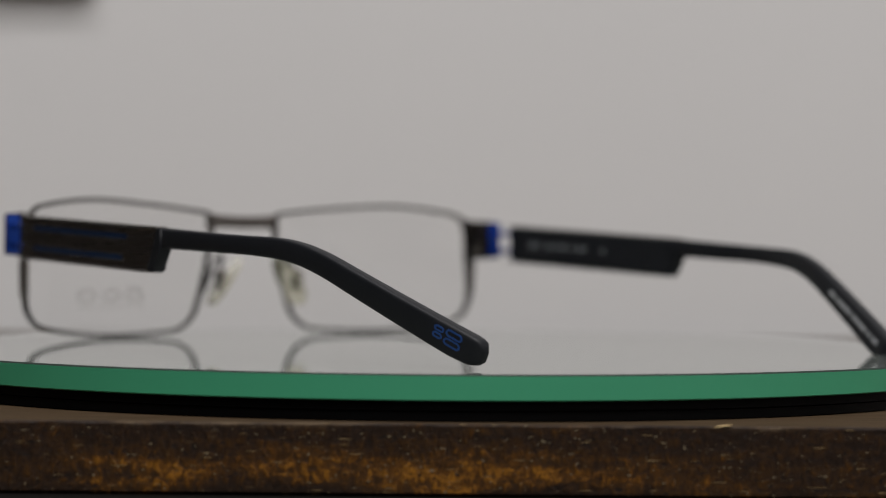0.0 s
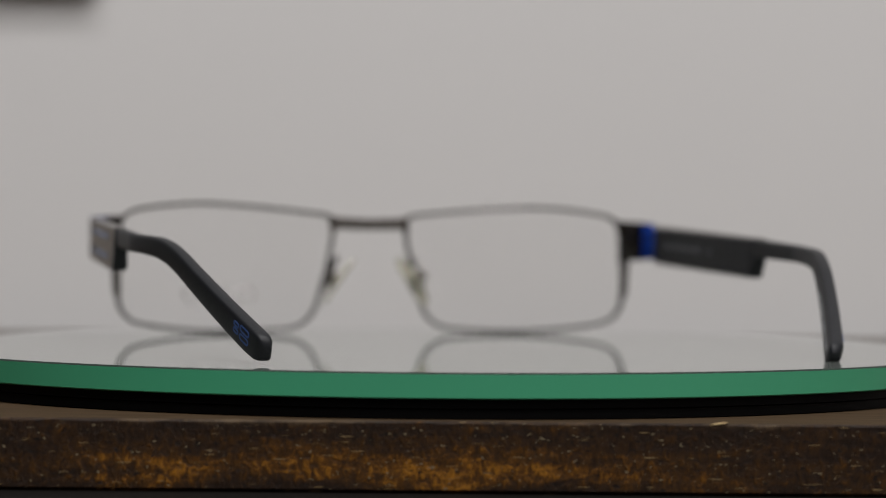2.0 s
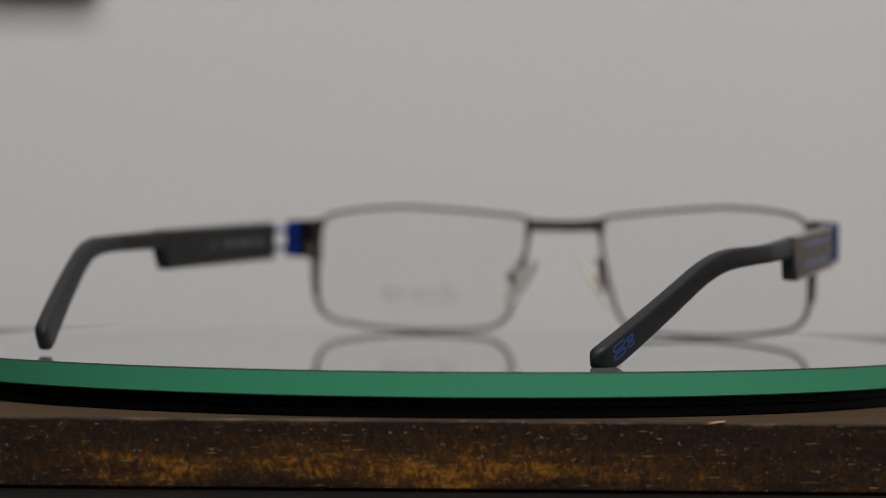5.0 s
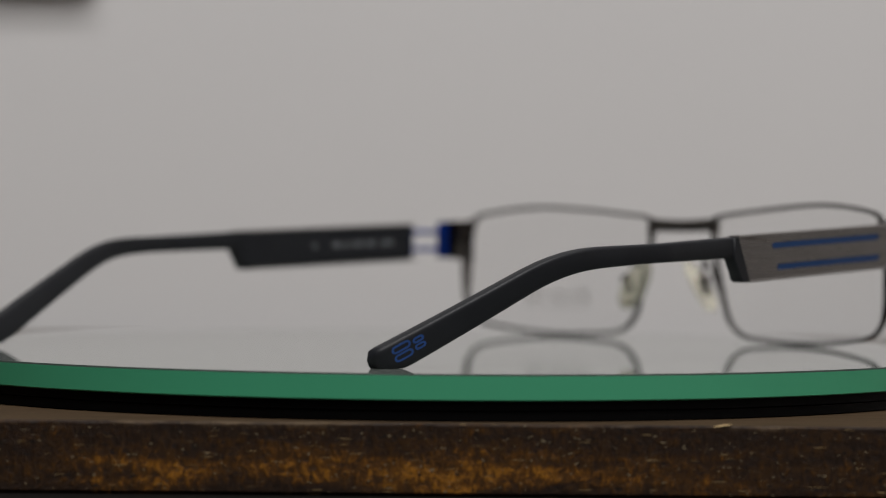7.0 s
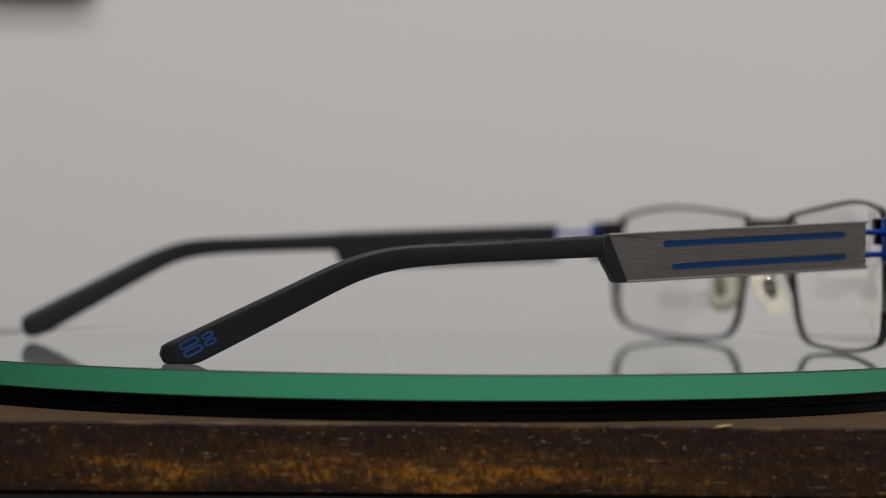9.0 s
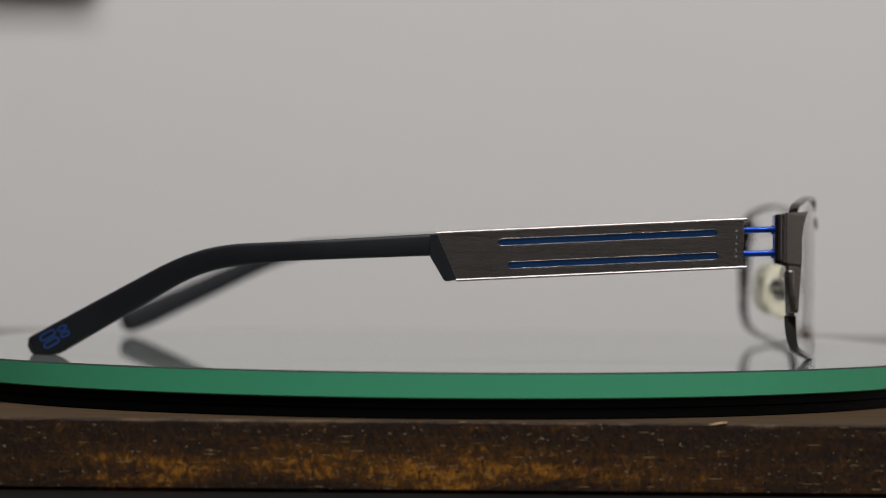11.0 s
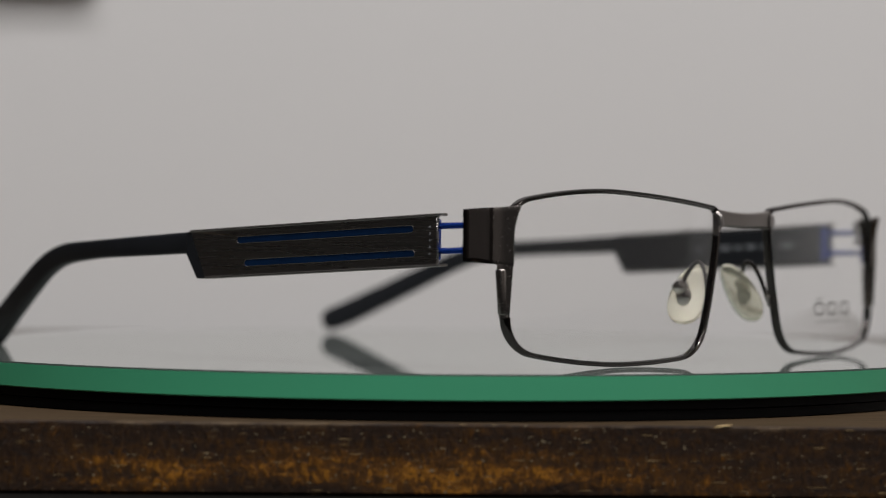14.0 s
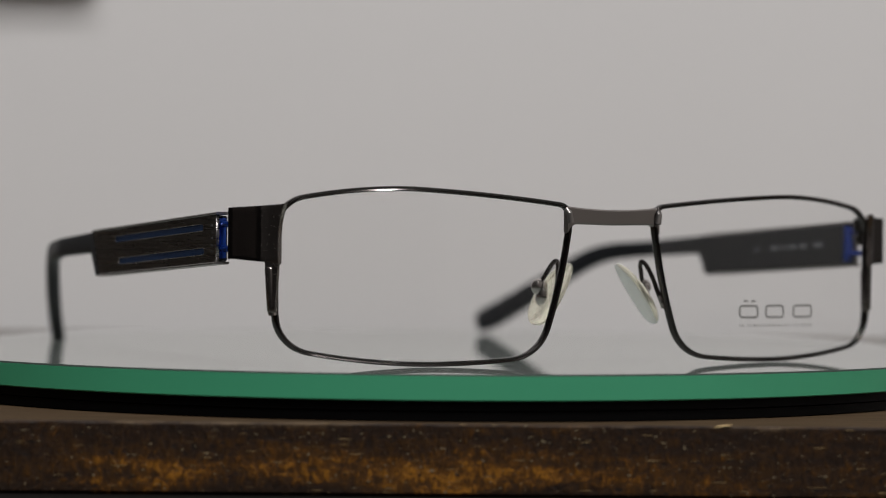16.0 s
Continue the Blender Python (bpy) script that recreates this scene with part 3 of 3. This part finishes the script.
            px = temple_x(y, inward) - 0.12 + u
            ring.append((side * px, y + up.y * v, max(z + up.z * v, rest)))
        rings.append(ring)
    arm = part("arm_tip", lofted(rings), RUBBER, ob, "dark grey acetate arm", angle=50)
    # the heel of the arm that holds the plate
    heel = [(0.36, plate_z(0.4) + 0.02), (0.62, plate_z(0.6) - 0.425), (0.68, plate_z(0.6) - 0.44), (0.86, plate_z(0.84) - 0.425), (0.50, plate_z(0.5) + 0.42), (0.36, plate_z(0.36) + 0.42)]
    part("heel", cut_plate([heel], lambda u, v, w: place(u, v, w - 0.10), 0.27, 0.02), RUBBER, arm, smooth=False)
    # blue mark on the outer side of the tip, pale print on its inner side
    def on_tip(u, v, w):
        k = min(range(len(rows)), key=lambda n: abs(rows[n][0] - u))
        y, z, slope = rows[k]
        thick = 0.25 + 0.06 * max(0, (k / stations - 0.4) / 0.6)
        return (side * (temple_x(u, inward) - 0.12 + thick / 2 + 0.003 + w), u - math.sin(slope) * v, z - (y - u) * math.tan(slope) + math.cos(slope) * v)
    for u0, u1, v, r in ((-6.98, -6.66, 0.115, 0.07), (-6.98, -6.66, -0.045, 0.07), (-6.63, -6.44, 0.095, 0.055), (-6.63, -6.44, -0.03, 0.055)):
        part("blue_mark", cut_plate([stadium(u0, v, u1, v, r), stadium(u0 + 0.035, v, u1 - 0.035, v, r - 0.035)], on_tip, 0.006), BLUE_INK, arm)
    def in_tip(u, v, w):
        x, y2, z = on_tip(u, v, 0)
        return (side * (side * x - 0.305 - w), y2, z)
    u = -6.9
    while u < -5.0 and side > 0:
        part("printed_bar", cut_plate([[(u, -0.05), (u + 0.07, -0.05), (u + 0.07, 0.05), (u, 0.05)]], in_tip, 0.003), PRINT, arm)
        u += rng.choice((0.11, 0.11, 0.17))
    return ob


def nose_pad(side, parent):
    """A bent wire that leaves the rim, turns over in a narrow loop and ends in a box that holds a clear leaf-shaped pad."""
    pts = [Vector(p) for p in ((1.17, 7.64, 1.08), (1.09, 7.60, 1.30), (1.02, 7.52, 1.58), (0.955, 7.42, 1.79), (0.925, 7.31, 1.87), (0.955, 7.21, 1.81), (1.03, 7.13, 1.64), (1.10, 7.07, 1.46))]
    fine = []
    for i in range(len(pts) - 1):
        p0, p1, p2, p3 = pts[max(i - 1, 0)], pts[i], pts[i + 1], pts[min(i + 2, len(pts) - 1)]
        for k in range(6):
            t = k / 6
            fine.append(0.5 * ((2 * p1) + (p2 - p0) * t + (2 * p0 - 5 * p1 + 4 * p2 - p3) * t * t + (3 * p1 - p0 - 3 * p2 + p3) * t ** 3))
    fine.append(pts[-1])
    ob = new("nose_pad")
    ob.parent = parent
    part("pad_arm", rod([(side * p.x, p.y, p.z) for p in fine], 0.042, 12), GUNMETAL, ob)
    part("solder_bead", rod([(side * 1.18, 7.655, 1.02), (side * 1.165, 7.65, 1.10), (side * 1.135, 7.635, 1.20), (side * 1.11, 7.62, 1.25)], 0.05, 10), CHROME, ob)
    # the box: a ball with the screw, and a keel below it that sits in the pad
    cup = bmesh.new()
    bmesh.ops.create_uvsphere(cup, u_segments=20, v_segments=14, radius=0.155 * CM)
    bmesh.ops.translate(cup, verts=cup.verts, vec=Vector((side * 1.12, 7.05, 1.40)) * CM)
    keel = bmesh.new()
    bmesh.ops.create_uvsphere(keel, u_segments=16, v_segments=12, radius=1.0)
    for v in keel.verts:
        v.co = Vector((side * (1.10 + 0.10 * v.co.x), 7.10 + 0.16 * v.co.y, 1.24 + 0.21 * v.co.z)) * CM
    cup_ob = part("pad_box", merge(cup, keel), CHROME, ob, "shiny dark metal pad box")
    part("pad_screw", rod([(side * 1.12, 6.93, 1.40), (side * 1.12, 6.885, 1.40)], 0.058, 14), CHROME, cup_ob)
    bm = bmesh.new()
    bmesh.ops.create_uvsphere(bm, u_segments=28, v_segments=20, radius=1.0)
    long = Vector((0.54, 0.03 if side > 0 else 0.16, -0.84)).normalized()
    flat = Vector((-0.84, -0.12, -0.54))
    flat = (flat - long * flat.dot(long)).normalized()
    wide = long.cross(flat)
    c = Vector((0.945, 7.15, 1.30))
    for v in bm.verts:
        a, b, w = v.co.z, v.co.y, v.co.x
        p = c + long * (a * 0.665) + wide * (math.copysign(abs(b) ** 0.85, b) * 0.40 * (1 + 0.16 * a)) + flat * (math.copysign(abs(w) ** 0.7, w) * 0.075 + 0.05 * a * a)
        v.co = Vector((side * p.x, p.y, p.z)) * CM
    part("pad", bm, PAD, ob, "clear silicone pad", angle=70)


def eyeglasses():
    ob = new("eyeglasses")
    for side in (1, -1):
        rim(side, ob)
        glass = lens(side, ob)
        if side < 0:
            lens_print(glass)
        lug(side, ob)
        temple(side, ob)
        nose_pad(side, ob)
    bridge(ob)
    tagged(ob, "gunmetal rectangular eyeglasses with dark arms and blue accents", "eyeglasses")
    return ob


room()
wall_shelf()
table()
wooden_board()
platter = turntable()
disc = glass_disc()
spectacles = eyeglasses()


# ---- what turns: the platter, the glass and the eyeglasses, at one even speed ----
START, SPEED, SKEW, OFFSET = -32.311, 12.0, 8.241, 0.5958


def motions():
    times = [0.5 * k for k in range(33)]
    turns = [(t, -(START + SPEED * t)) for t in times]
    walk(platter, [(t, pose(0, 0, 0, 0, 0, a)) for t, a in turns])
    walk(disc, [(t, pose(0, 0, 0, 0, 0, a)) for t, a in turns])
    walk(spectacles, [(t, pose(0, 0, 0, 0, 0, a + SKEW) @ pose(OFFSET * CM, 0, 0)) for t, a in turns])


motions()
